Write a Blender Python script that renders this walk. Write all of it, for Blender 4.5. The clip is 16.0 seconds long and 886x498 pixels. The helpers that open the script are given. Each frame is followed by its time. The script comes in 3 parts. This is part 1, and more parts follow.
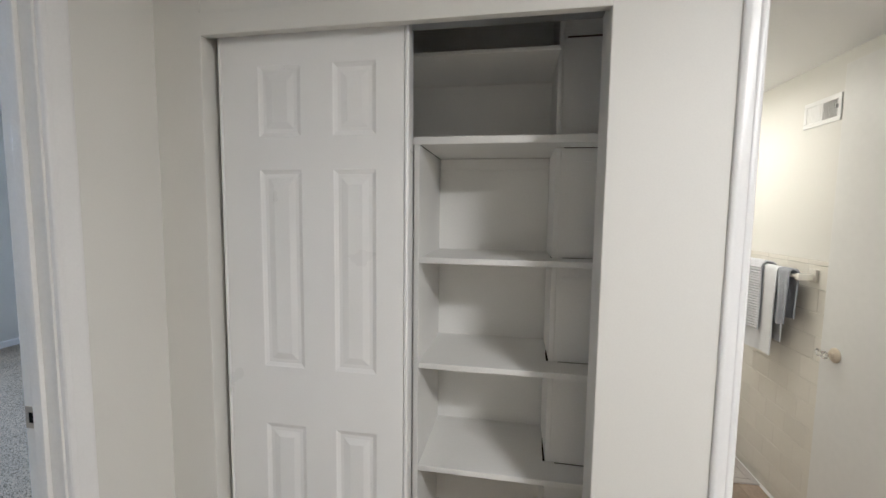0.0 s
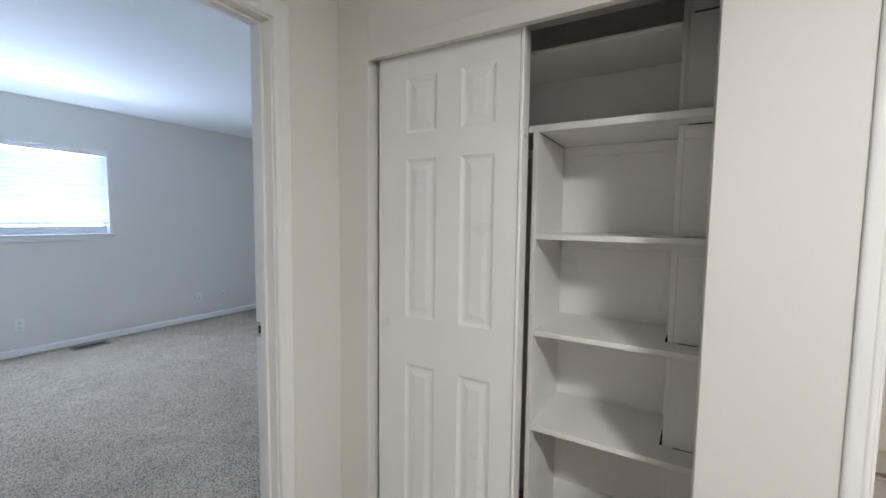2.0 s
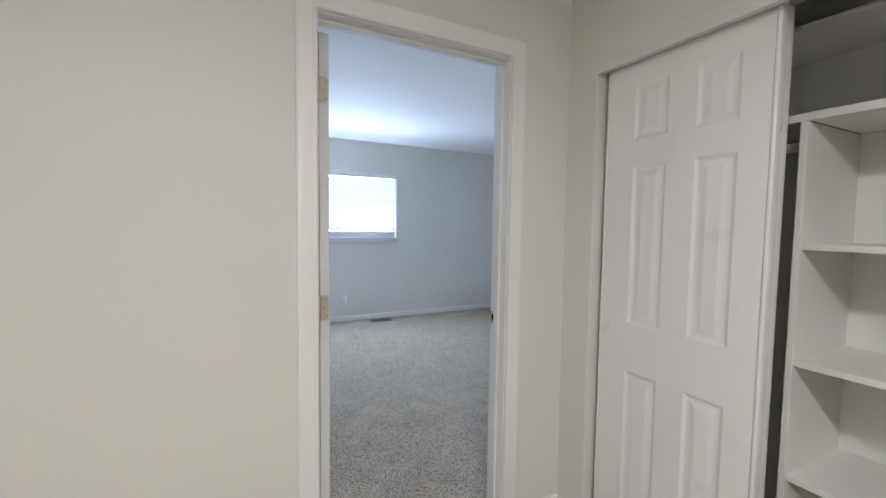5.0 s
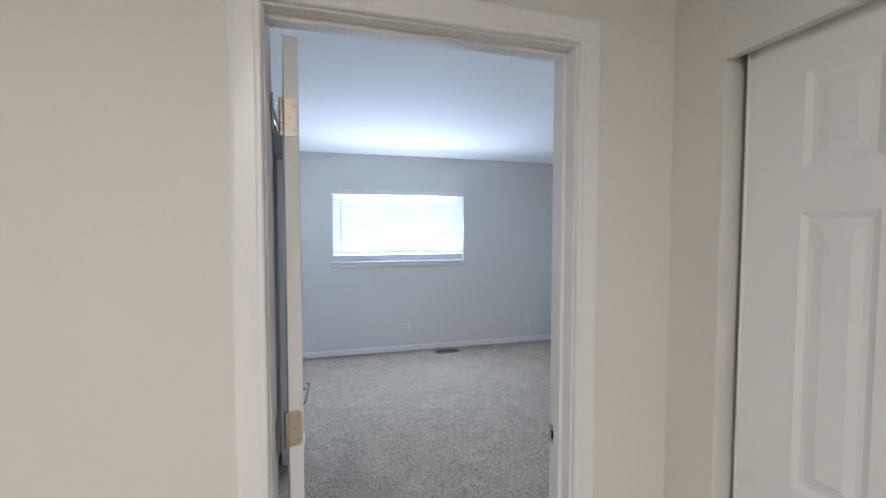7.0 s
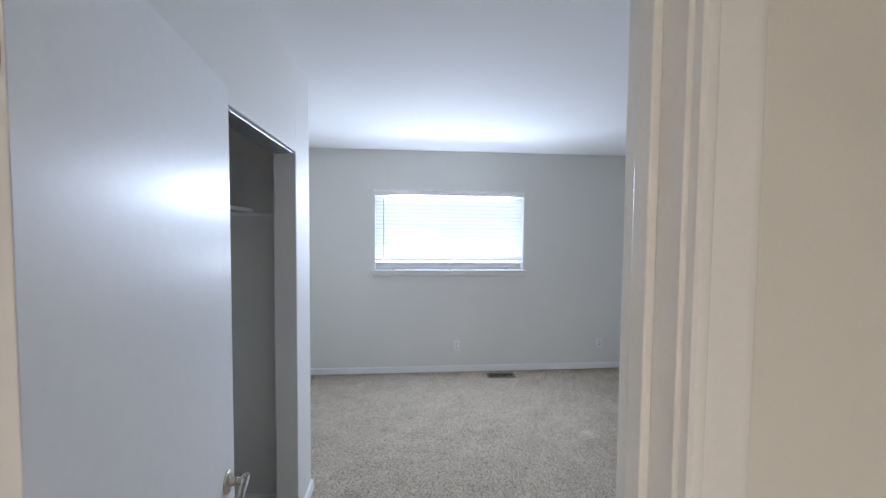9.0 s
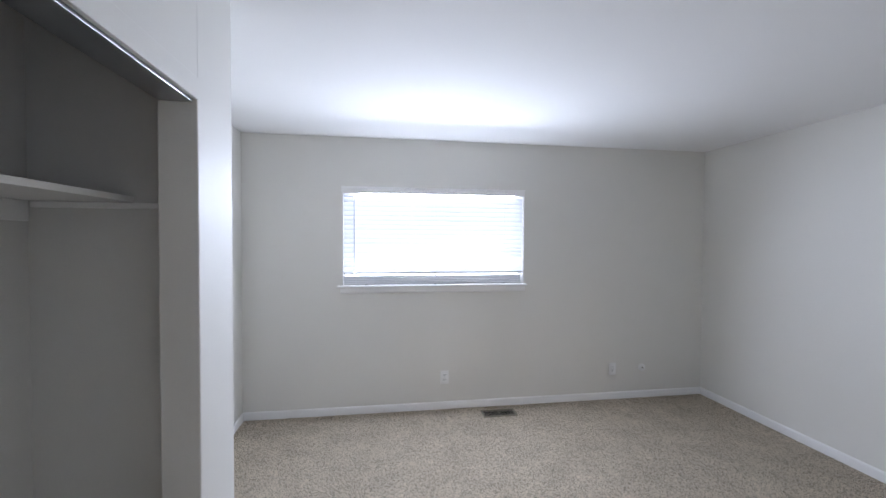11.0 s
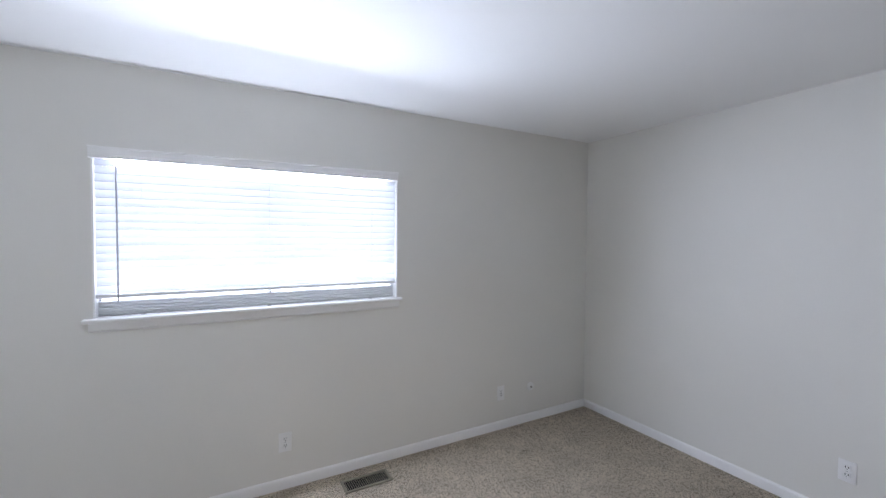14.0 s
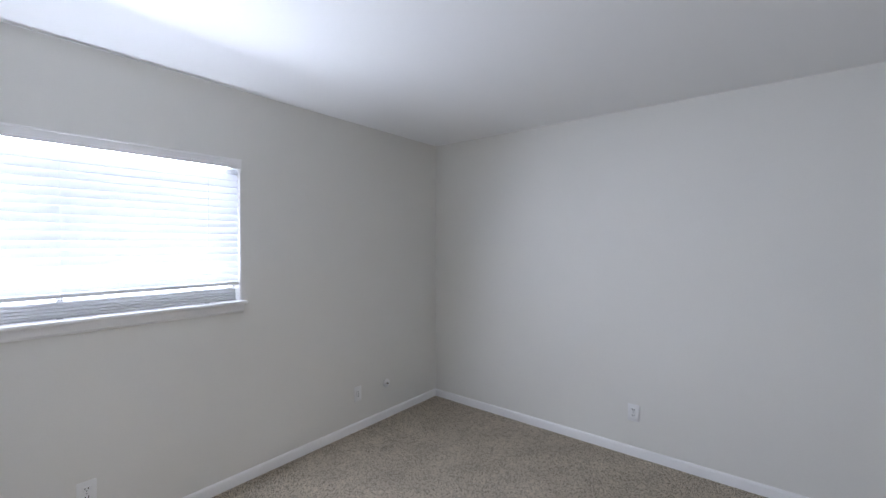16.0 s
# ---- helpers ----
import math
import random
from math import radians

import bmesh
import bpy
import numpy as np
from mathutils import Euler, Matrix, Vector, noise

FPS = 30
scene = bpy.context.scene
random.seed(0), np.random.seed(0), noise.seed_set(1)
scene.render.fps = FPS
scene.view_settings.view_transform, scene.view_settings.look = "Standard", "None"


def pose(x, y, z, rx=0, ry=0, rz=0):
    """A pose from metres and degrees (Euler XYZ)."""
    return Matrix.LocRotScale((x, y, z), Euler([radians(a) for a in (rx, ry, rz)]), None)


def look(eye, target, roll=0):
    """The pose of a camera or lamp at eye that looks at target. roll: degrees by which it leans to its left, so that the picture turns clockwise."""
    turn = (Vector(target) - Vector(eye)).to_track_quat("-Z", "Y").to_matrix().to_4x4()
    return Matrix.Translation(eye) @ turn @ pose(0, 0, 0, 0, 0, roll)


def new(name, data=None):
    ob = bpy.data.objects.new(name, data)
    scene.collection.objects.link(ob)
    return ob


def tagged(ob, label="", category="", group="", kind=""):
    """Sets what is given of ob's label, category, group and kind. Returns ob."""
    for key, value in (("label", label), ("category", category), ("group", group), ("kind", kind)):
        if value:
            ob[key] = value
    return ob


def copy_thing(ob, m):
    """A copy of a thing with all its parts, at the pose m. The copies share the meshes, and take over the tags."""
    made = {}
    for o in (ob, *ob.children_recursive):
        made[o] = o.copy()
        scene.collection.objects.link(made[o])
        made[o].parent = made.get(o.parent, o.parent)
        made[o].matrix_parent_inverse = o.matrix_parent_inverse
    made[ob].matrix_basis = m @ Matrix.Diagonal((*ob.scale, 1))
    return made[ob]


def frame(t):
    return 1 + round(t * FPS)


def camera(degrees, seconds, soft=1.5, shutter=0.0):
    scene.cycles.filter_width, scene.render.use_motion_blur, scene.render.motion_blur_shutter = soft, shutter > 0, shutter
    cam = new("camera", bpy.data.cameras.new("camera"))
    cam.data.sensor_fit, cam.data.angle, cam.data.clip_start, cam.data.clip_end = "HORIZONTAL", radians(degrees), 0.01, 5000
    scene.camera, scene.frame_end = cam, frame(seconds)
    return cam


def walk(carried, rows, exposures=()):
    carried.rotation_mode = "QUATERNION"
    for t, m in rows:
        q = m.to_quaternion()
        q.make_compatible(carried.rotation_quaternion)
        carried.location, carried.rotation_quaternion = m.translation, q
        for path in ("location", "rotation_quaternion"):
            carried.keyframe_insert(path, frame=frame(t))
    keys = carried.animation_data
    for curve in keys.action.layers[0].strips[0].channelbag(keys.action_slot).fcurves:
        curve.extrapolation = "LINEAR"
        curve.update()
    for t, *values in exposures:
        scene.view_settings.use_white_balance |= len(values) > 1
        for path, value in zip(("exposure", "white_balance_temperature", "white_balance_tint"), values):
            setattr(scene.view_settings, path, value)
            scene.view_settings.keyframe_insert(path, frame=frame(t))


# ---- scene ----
cam = camera(94.5, 16.0)
PATH = [
    (0, (0.043, 0.142, 1.445), (2.005, 0.49, 1.272), 0.7),
    (0.5, (-0.023, 0.104, 1.437), (1.901, 0.626, 1.278), 0.7),
    (1, (-0.056, 0.092, 1.399), (1.823, 0.757, 1.239), 0.7),
    (1.5, (-0.085, 0.051, 1.365), (1.727, 0.881, 1.205), 0.6),
    (2, (-0.112, -0.02, 1.348), (1.607, 0.992, 1.199), 0.7),
    (2.5, (-0.142, -0.091, 1.348), (1.466, 1.09, 1.204), 0.8),
    (3, (-0.17, -0.14, 1.349), (1.306, 1.203, 1.205), 0.8),
    (3.5, (-0.212, -0.165, 1.351), (1.12, 1.32, 1.201), 0.8),
    (4, (-0.226, -0.159, 1.35), (0.964, 1.442, 1.209), 0.6),
    (4.5, (-0.224, -0.175, 1.356), (0.816, 1.528, 1.221), 0.4),
    (5, (-0.181, -0.17, 1.338), (0.727, 1.608, 1.217), 0.8),
    (5.2, (-0.173, -0.136, 1.327), (0.718, 1.652, 1.227), 0.8),
    (7.5, (0.319, 0.365, 1.576), (0.719, 2.322, 1.476), 0.1),
    (8, (0.411, 0.492, 1.587), (0.698, 2.468, 1.483), 0.4),
    (8.5, (0.478, 0.668, 1.59), (0.7, 2.653, 1.485), 0.4),
    (9, (0.552, 0.842, 1.594), (0.739, 2.831, 1.498), 0.5),
    (11.5, (0.543, 1.869, 1.557), (0.936, 3.829, 1.511), 0.3),
    (12, (0.596, 2.062, 1.582), (1.101, 3.997, 1.523), 0.4),
    (12.5, (0.627, 2.248, 1.588), (1.248, 4.148, 1.529), 0.4),
    (13, (0.663, 2.416, 1.587), (1.393, 4.277, 1.526), 0.4),
    (13.5, (0.716, 2.563, 1.561), (1.569, 4.371, 1.509), 0.3),
    (14, (0.762, 2.682, 1.574), (1.738, 4.427, 1.514), 0.4),
    (14.5, (0.755, 2.772, 1.563), (1.869, 4.432, 1.509), 0.5),
    (15, (0.729, 2.807, 1.54), (2.01, 4.342, 1.493), 0.4),
    (15.5, (0.706, 2.799, 1.518), (2.137, 4.195, 1.478), 0.3),
    (16, (0.686, 2.772, 1.51), (2.245, 4.024, 1.477), 0.1),
]
EXPOSE = [(0.0, 0.30, 5330, 10), (2.0, 0.30, 5360, 10), (5.0, 0.24, 5380, 10), (7.5, 0.20, 5550, 12), (9.0, 0.17, 5850, 13), (11.5, 0.18, 6230, 16), (16.0, 0.14, 6230, 16)]
walk(cam, [(t, look(eye, target, roll)) for t, eye, target, roll in PATH], exposures=EXPOSE)

# ---- world and lights ----
world = bpy.data.worlds.new("daylight")
world.use_nodes = True
scene.world = world
sky = world.node_tree.nodes.new("ShaderNodeTexSky")
sky.sky_type = "NISHITA"
sky.sun_disc = False
sky.sun_elevation, sky.sun_rotation = radians(42), radians(200)
world.node_tree.links.new(sky.outputs[0], world.node_tree.nodes["Background"].inputs[0])
world.node_tree.nodes["Background"].inputs[1].default_value = 0.1

DAY, DAY_RGB = 6.4, (0.88, 0.98, 1.14)
RISE_W, FALL_W = 11.0, 50.0
HALL_X, HALL_Y = -0.32, -0.92
HALL_W, HALL_RGB = 38.5, (1.0, 0.872, 0.715)
BATH_W, BATH_RGB = 7.0, (1.0, 0.85, 0.63)


def lamp(name, kind, m, watts, rgb, size):
    data = bpy.data.lights.new(name, kind)
    data.energy, data.color = watts, rgb
    if kind == "AREA":
        data.shape, data.size = "DISK", size
    else:
        data.shadow_soft_size = size
    ob = new(name, data)
    ob.matrix_world = m
    return ob


lamp("hall_ceiling_bulb", "AREA", pose(HALL_X, HALL_Y, 2.33), HALL_W, HALL_RGB, 0.34)
# unseen lamp added under the bathroom ceiling, without a fixture
lamp("bathroom_added_lamp", "AREA", pose(2.62, -0.62, 2.09), BATH_W, BATH_RGB, 0.4)
# added strip lamps stand in for slat-thrown daylight, at the opening's head and foot
for y, z, turn, watts, high, wide in ((5.350, 1.264, -138, RISE_W, 0.007, 165), (5.349, 1.947, -74, FALL_W, 0.045, 158)):
    strip = lamp("daylight_strip_lamp", "AREA", pose(1.055, y, z, turn, 0, 0), watts, DAY_RGB, 1.5)
    strip.data.spread = radians(wide)
    strip.data.shape, strip.data.size_y = "RECTANGLE", high


# ---- materials ----


def material(name, rgb, rough=0.5, metal=0.0, vary=0.04, scale=3.0, fine=90.0, bump=0.05, spread=0.002, random_value=0.0, spec=0.5):
    """A surface with broad stains, a fine grain and relief."""
    m = bpy.data.materials.new(name)
    m.use_nodes = True
    nt = m.node_tree
    n, ln = nt.nodes, nt.links
    bsdf = n["Principled BSDF"]
    co = n.new("ShaderNodeTexCoord")
    big = n.new("ShaderNodeTexNoise")
    big.inputs["Scale"].default_value, big.inputs["Detail"].default_value = scale, 4
    small = n.new("ShaderNodeTexNoise")
    small.inputs["Scale"].default_value, small.inputs["Detail"].default_value = fine, 3
    ln.new(co.outputs["Object"], big.inputs["Vector"])
    ln.new(co.outputs["Object"], small.inputs["Vector"])
    add = n.new("ShaderNodeMath")
    add.operation = "ADD"
    ln.new(big.outputs[0], add.inputs[0])
    ln.new(small.outputs[0], add.inputs[1])
    ramp = n.new("ShaderNodeMapRange")
    ramp.inputs["From Min"].default_value, ramp.inputs["From Max"].default_value = 0.6, 1.4
    ramp.inputs["To Min"].default_value, ramp.inputs["To Max"].default_value = 1 - vary, 1 + vary
    ln.new(add.outputs[0], ramp.inputs[0])
    value = ramp.outputs[0]
    if random_value:
        info = n.new("ShaderNodeObjectInfo")
        span = n.new("ShaderNodeMapRange")
        span.inputs["To Min"].default_value, span.inputs["To Max"].default_value = 1 - random_value, 1 + random_value
        ln.new(info.outputs["Random"], span.inputs[0])
        times = n.new("ShaderNodeMath")
        times.operation = "MULTIPLY"
        ln.new(value, times.inputs[0])
        ln.new(span.outputs[0], times.inputs[1])
        value = times.outputs[0]
    tint = n.new("ShaderNodeVectorMath")
    tint.operation = "SCALE"
    tint.inputs[0].default_value = rgb
    ln.new(value, tint.inputs["Scale"])
    ln.new(tint.outputs[0], bsdf.inputs["Base Color"])
    rr = n.new("ShaderNodeMapRange")
    rr.inputs["To Min"].default_value, rr.inputs["To Max"].default_value = max(0.02, rough - 0.08), min(1, rough + 0.08)
    ln.new(big.outputs[0], rr.inputs[0])
    ln.new(rr.outputs[0], bsdf.inputs["Roughness"])
    bsdf.inputs["Metallic"].default_value = metal
    bsdf.inputs["Specular IOR Level"].default_value = spec
    if bump:
        b = n.new("ShaderNodeBump")
        b.inputs["Strength"].default_value, b.inputs["Distance"].default_value = bump, spread
        ln.new(small.outputs[0], b.inputs["Height"])
        ln.new(b.outputs[0], bsdf.inputs["Normal"])
    return m


def carpet_material():
    """Cut-pile carpet: beige tufts with dark and light flecks."""
    m = bpy.data.materials.new("carpet")
    m.use_nodes = True
    n, ln = m.node_tree.nodes, m.node_tree.links
    bsdf = n["Principled BSDF"]
    co = n.new("ShaderNodeTexCoord")
    warp = n.new("ShaderNodeTexNoise")
    warp.inputs["Scale"].default_value, warp.inputs["Detail"].default_value = 60, 2
    ln.new(co.outputs["Object"], warp.inputs["Vector"])
    mixv = n.new("ShaderNodeVectorMath")
    mixv.operation = "MULTIPLY_ADD"
    mixv.inputs[1].default_value = (0.005, 0.005, 0.005)
    ln.new(warp.outputs["Color"], mixv.inputs[0])
    ln.new(co.outputs["Object"], mixv.inputs[2])
    cells = n.new("ShaderNodeTexVoronoi")
    cells.inputs["Scale"].default_value = 235
    ln.new(mixv.outputs[0], cells.inputs["Vector"])
    bw = n.new("ShaderNodeRGBToBW")
    ln.new(cells.outputs["Color"], bw.inputs[0])
    ramp = n.new("ShaderNodeValToRGB")
    e = ramp.color_ramp.elements
    e[0].position, e[0].color = 0.25, (0.16, 0.136, 0.099, 1)
    e[1].position, e[1].color = 0.9, (0.80, 0.70, 0.56, 1)
    mid = e.new(0.37)
    mid.color = (0.535, 0.455, 0.352, 1)
    mid = e.new(0.6)
    mid.color = (0.68, 0.585, 0.46, 1)
    ln.new(bw.outputs[0], ramp.inputs[0])
    broad = n.new("ShaderNodeTexNoise")
    broad.inputs["Scale"].default_value, broad.inputs["Detail"].default_value = 5.0, 5
    ln.new(co.outputs["Object"], broad.inputs["Vector"])
    span = n.new("ShaderNodeMapRange")
    span.inputs["From Min"].default_value, span.inputs["From Max"].default_value = 0.3, 0.7
    span.inputs["To Min"].default_value, span.inputs["To Max"].default_value = 0.88, 1.1
    ln.new(broad.outputs[0], span.inputs[0])
    tint = n.new("ShaderNodeVectorMath")
    tint.operation = "SCALE"
    ln.new(ramp.outputs[0], tint.inputs[0])
    ln.new(span.outputs[0], tint.inputs["Scale"])
    ln.new(tint.outputs[0], bsdf.inputs["Base Color"])
    bsdf.inputs["Roughness"].default_value = 0.95
    bsdf.inputs["Specular IOR Level"].default_value = 0.1
    b = n.new("ShaderNodeBump")
    b.invert = True
    b.inputs["Strength"].default_value, b.inputs["Distance"].default_value = 1.0, 0.009
    ln.new(cells.outputs["Distance"], b.inputs["Height"])
    ln.new(b.outputs[0], bsdf.inputs["Normal"])
    return m


def glow_material(name, rgb, strength):
    m = bpy.data.materials.new(name)
    m.use_nodes = True
    n = m.node_tree.nodes
    n.remove(n["Principled BSDF"])
    em = n.new("ShaderNodeEmission")
    em.inputs[0].default_value, em.inputs[1].default_value = (*rgb, 1), strength
    m.node_tree.links.new(em.outputs[0], n["Material Output"].inputs[0])
    return m


def slat_material():
    """White faux-wood that lets some light through."""
    m = bpy.data.materials.new("blind_slat")
    m.use_nodes = True
    n, ln = m.node_tree.nodes, m.node_tree.links
    bsdf = n["Principled BSDF"]
    bsdf.inputs["Base Color"].default_value = (0.82, 0.82, 0.82, 1)
    bsdf.inputs["Roughness"].default_value = 0.45
    thin = n.new("ShaderNodeBsdfTranslucent")
    thin.inputs[0].default_value = (0.85, 0.86, 0.88, 1)
    mix = n.new("ShaderNodeMixShader")
    mix.inputs[0].default_value = 0.54
    ln.new(bsdf.outputs[0], mix.inputs[1])
    ln.new(thin.outputs[0], mix.inputs[2])
    ln.new(mix.outputs[0], n["Material Output"].inputs[0])
    return m


def glass_material(name, rough=0.0, rgb=(1, 1, 1)):
    m = bpy.data.materials.new(name)
    m.use_nodes = True
    b = m.node_tree.nodes["Principled BSDF"]
    b.inputs["Base Color"].default_value = (*rgb, 1)
    b.inputs["Transmission Weight"].default_value = 1.0
    b.inputs["Roughness"].default_value = rough
    b.inputs["IOR"].default_value = 1.49
    return m


WALL = material("wall_paint", (0.745, 0.733, 0.69), 0.55, vary=0.025, scale=1.4, fine=240, bump=0.06, spread=0.0015, spec=0.35)
CEIL = material("ceiling_paint", (0.86, 0.86, 0.85), 0.8, vary=0.02, scale=1.1, fine=150, bump=0.08, spread=0.0015, spec=0.2)
TRIM = material("trim_paint", (0.84, 0.835, 0.825), 0.34, vary=0.025, scale=5, fine=160, bump=0.04, spread=0.001)
DOOR = material("door_paint", (0.85, 0.845, 0.83), 0.3, vary=0.02, scale=4, fine=200, bump=0.04, spread=0.001)
GLOSS = material("gloss_door_paint", (0.76, 0.755, 0.735), 0.36, vary=0.025, scale=2.4, fine=35, bump=0.035, spread=0.002, spec=0.14)
SHELF = material("shelf_paint", (0.90, 0.89, 0.855), 0.42, vary=0.03, scale=3.5, fine=130, bump=0.06, spread=0.001)
JAMB = material("aged_trim_paint", (0.83, 0.82, 0.79), 0.36, vary=0.04, scale=6, fine=120, bump=0.06, spread=0.001)
CARPET = carpet_material()
NICKEL = material("satin_nickel", (0.60, 0.54, 0.455), 0.42, metal=1.0, vary=0.06, scale=20, fine=300, bump=0.02, spread=0.0005)
STEEL = material("track_steel", (0.42, 0.43, 0.44), 0.35, metal=1.0, vary=0.05, scale=10, fine=200, bump=0.02, spread=0.0005)
PLASTIC = material("white_plastic", (0.82, 0.82, 0.81), 0.3, vary=0.01, scale=20, fine=300, bump=0.0)
# near-black for flat parts that stand in for shade in holes and gaps
DARK = material("hole_shade_black", (0.012, 0.012, 0.012), 0.9, vary=0.1, bump=0.0, spec=0.05)
BRONZE = material("register_bronze", (0.225, 0.2, 0.15), 0.45, metal=0.2, vary=0.12, scale=15, fine=220, bump=0.05, spread=0.0006)
SLAT = slat_material()
VINYL = material("window_vinyl", (0.78, 0.79, 0.80), 0.35, vary=0.02, bump=0.0)
GLASS = glass_material("window_glass")
ACRYLIC = glass_material("clear_acrylic", 0.22)
TILE = material("wall_tile_glaze", (0.80, 0.77, 0.70), 0.16, vary=0.02, scale=4, fine=60, bump=0.03, spread=0.001, random_value=0.025)
GROUT = material("grout", (0.77, 0.74, 0.675), 0.85, vary=0.08, scale=12, fine=250, bump=0.15)
PLANK = material("vinyl_plank", (0.33, 0.26, 0.20), 0.45, vary=0.22, scale=9, fine=70, bump=0.08, spread=0.001, random_value=0.15)
TOWEL = material("towel_gray", (0.60, 0.61, 0.64), 0.95, vary=0.12, scale=25, fine=420, bump=0.7, spread=0.003, spec=0.1)
TOWEL_PALE = material("towel_pale", (0.70, 0.71, 0.73), 0.95, vary=0.08, scale=25, fine=420, bump=0.5, spread=0.002, spec=0.1)
TOWEL_DARK = material("towel_slate", (0.36, 0.375, 0.41), 0.95, vary=0.12, scale=25, fine=420, bump=0.7, spread=0.003, spec=0.1)
RUG = material("bath_mat", (0.47, 0.44, 0.41), 0.95, vary=0.12, scale=18, fine=300, bump=0.8, spread=0.004, spec=0.1)
CABINET = material("cabinet_paint", (0.77, 0.74, 0.66), 0.4, vary=0.03, scale=5, fine=120, bump=0.04, spread=0.001)
GRANITE = material("granite", (0.52, 0.47, 0.42), 0.2, vary=0.55, scale=60, fine=190, bump=0.02)
SEAM = material("caulk_shadow_gap", (0.05, 0.048, 0.042), 0.8, vary=0.1, bump=0.0)
OPAL = glow_material("lit_opal_glass", HALL_RGB, 12.0)
OPAL_BATH = glow_material("added_bath_glow", BATH_RGB, 6.0)
SKY = glow_material("bright_overcast_sky", DAY_RGB, DAY)

# ---- helpers of this scene ----


def box(bm, x0, x1, y0, y1, z0, z1):
    v = [bm.verts.new((x, y, z)) for z in (z0, z1) for x, y in ((x0, y0), (x1, y0), (x1, y1), (x0, y1))]
    for f in ((3, 2, 1, 0), (4, 5, 6, 7), (0, 1, 5, 4), (1, 2, 6, 5), (2, 3, 7, 6), (3, 0, 4, 7)):
        bm.faces.new([v[i] for i in f])
    return bm


def boxes(*rows):
    bm = bmesh.new()
    for r in rows:
        box(bm, *r)
    return bm


def soft(bm, width, segments=2):
    """Rounds all sharp edges."""
    bm.normal_update()
    edges = [e for e in bm.edges if len(e.link_faces) == 2 and e.calc_face_angle(0) > 0.5]
    bmesh.ops.bevel(bm, geom=edges, offset=width, segments=segments, affect="EDGES", profile=0.5)
    return bm


def rbox(x0, x1, y0, y1, z0, z1, width=0.003, segments=2):
    return soft(boxes((x0, x1, y0, y1, z0, z1)), width, segments)


def rod(p, q, r, n=20, r2=None):
    """A cylinder or cone from p to q."""
    bm = bmesh.new()
    p, q = Vector(p), Vector(q)
    m = Matrix.Translation((p + q) / 2) @ (q - p).to_track_quat("Z", "Y").to_matrix().to_4x4()
    bmesh.ops.create_cone(bm, cap_ends=True, segments=n, radius1=r, radius2=r if r2 is None else r2, depth=(q - p).length, matrix=m)
    return bm


def lathe(profile, n=32):
    """Turns (radius, height) pairs round the z axis."""
    bm = bmesh.new()
    rings = [[bm.verts.new((r * math.cos(2 * math.pi * i / n), r * math.sin(2 * math.pi * i / n), z)) for i in range(n)] for r, z in profile]
    for a, b in zip(rings, rings[1:]):
        for i in range(n):
            bm.faces.new((a[i], a[(i + 1) % n], b[(i + 1) % n], b[i]))
    for ring in (rings[0], rings[-1]):
        bm.faces.new(ring)
    bmesh.ops.recalc_face_normals(bm, faces=bm.faces)
    return bm


def sweep(profile, p, q, side):
    """A moulding: (out, up) pairs drawn along p to q at floor height; out is along side."""
    bm = bmesh.new()
    p, q, side = Vector(p), Vector(q), Vector(side)
    ends = [[bm.verts.new(e + side * o + Vector((0, 0, u))) for o, u in profile] for e in (p, q)]
    k = len(profile)
    for i in range(k):
        bm.faces.new((ends[0][i], ends[0][(i + 1) % k], ends[1][(i + 1) % k], ends[1][i]))
    bm.faces.new(ends[0])
    bm.faces.new(ends[1])
    bmesh.ops.recalc_face_normals(bm, faces=bm.faces)
    return bm


def thing(name, m, label, category, group=""):
    ob = new(name)
    ob.empty_display_size = 0.05
    ob.matrix_basis = m
    return tagged(ob, label, category, group)


def part(name, bm, mat, parent=None, label="", smooth=False, at=None):
    if isinstance(bm, bpy.types.Mesh):
        me = bm
    else:
        me = bpy.data.meshes.new(name)
        bm.normal_update()
        bm.to_mesh(me)
        bm.free()
        me.materials.append(mat)
        if smooth:
            for poly in me.polygons:
                poly.use_smooth = True
            me.set_sharp_from_angle(angle=radians(35))
    ob = new(name, me)
    ob.parent = parent
    if at is not None:
        ob.matrix_basis = at
    if label:
        ob["label"] = label
    return ob


def fixed(name, bm, mat, label, category, smooth=False):
    return tagged(part(name, bm, mat, None, label, smooth), category=category, kind="structure")


# ---- plan (metres) ----
CEIL_Z = 2.447
WIN_Y, LEFT_X, RIGHT_X = 5.347, -0.607, 3.777
DOOR_Y0, DOOR_Y1 = 1.205, 1.309
CL_X = 1.126
BC_X, BC_Y, BC_END = -0.008, 3.032, 3.328
WX0, WX1, WZ0, WZ1 = 0.224, 1.888, 1.132, 2.000
JX0, JX1, HEAD = 0.066, 0.812, 2.004
BATH_Y, BATH_TOP = -1.205, 2.142

# ---- large structure ----
fixed("floor", boxes((-2.4, CL_X, -2.3, DOOR_Y0, -0.1, 0.0), (-0.75, 3.94, DOOR_Y0, 5.50, -0.1, 0.0),
                     (CL_X, 1.92, -0.25, DOOR_Y0, -0.1, 0.0)), CARPET, "beige flecked cut-pile carpet over the whole floor", "floor")
fixed("ceiling", boxes((-0.75, 3.94, DOOR_Y0 + 0.05, 5.50, CEIL_Z, CEIL_Z + 0.12)), CEIL, "smooth matt white bedroom ceiling", "ceiling")
fixed("ceiling_hall", boxes((-2.4, 3.75, -2.3, DOOR_Y0 + 0.05, CEIL_Z, CEIL_Z + 0.12)), CEIL, "smooth matt white hall ceiling", "ceiling")
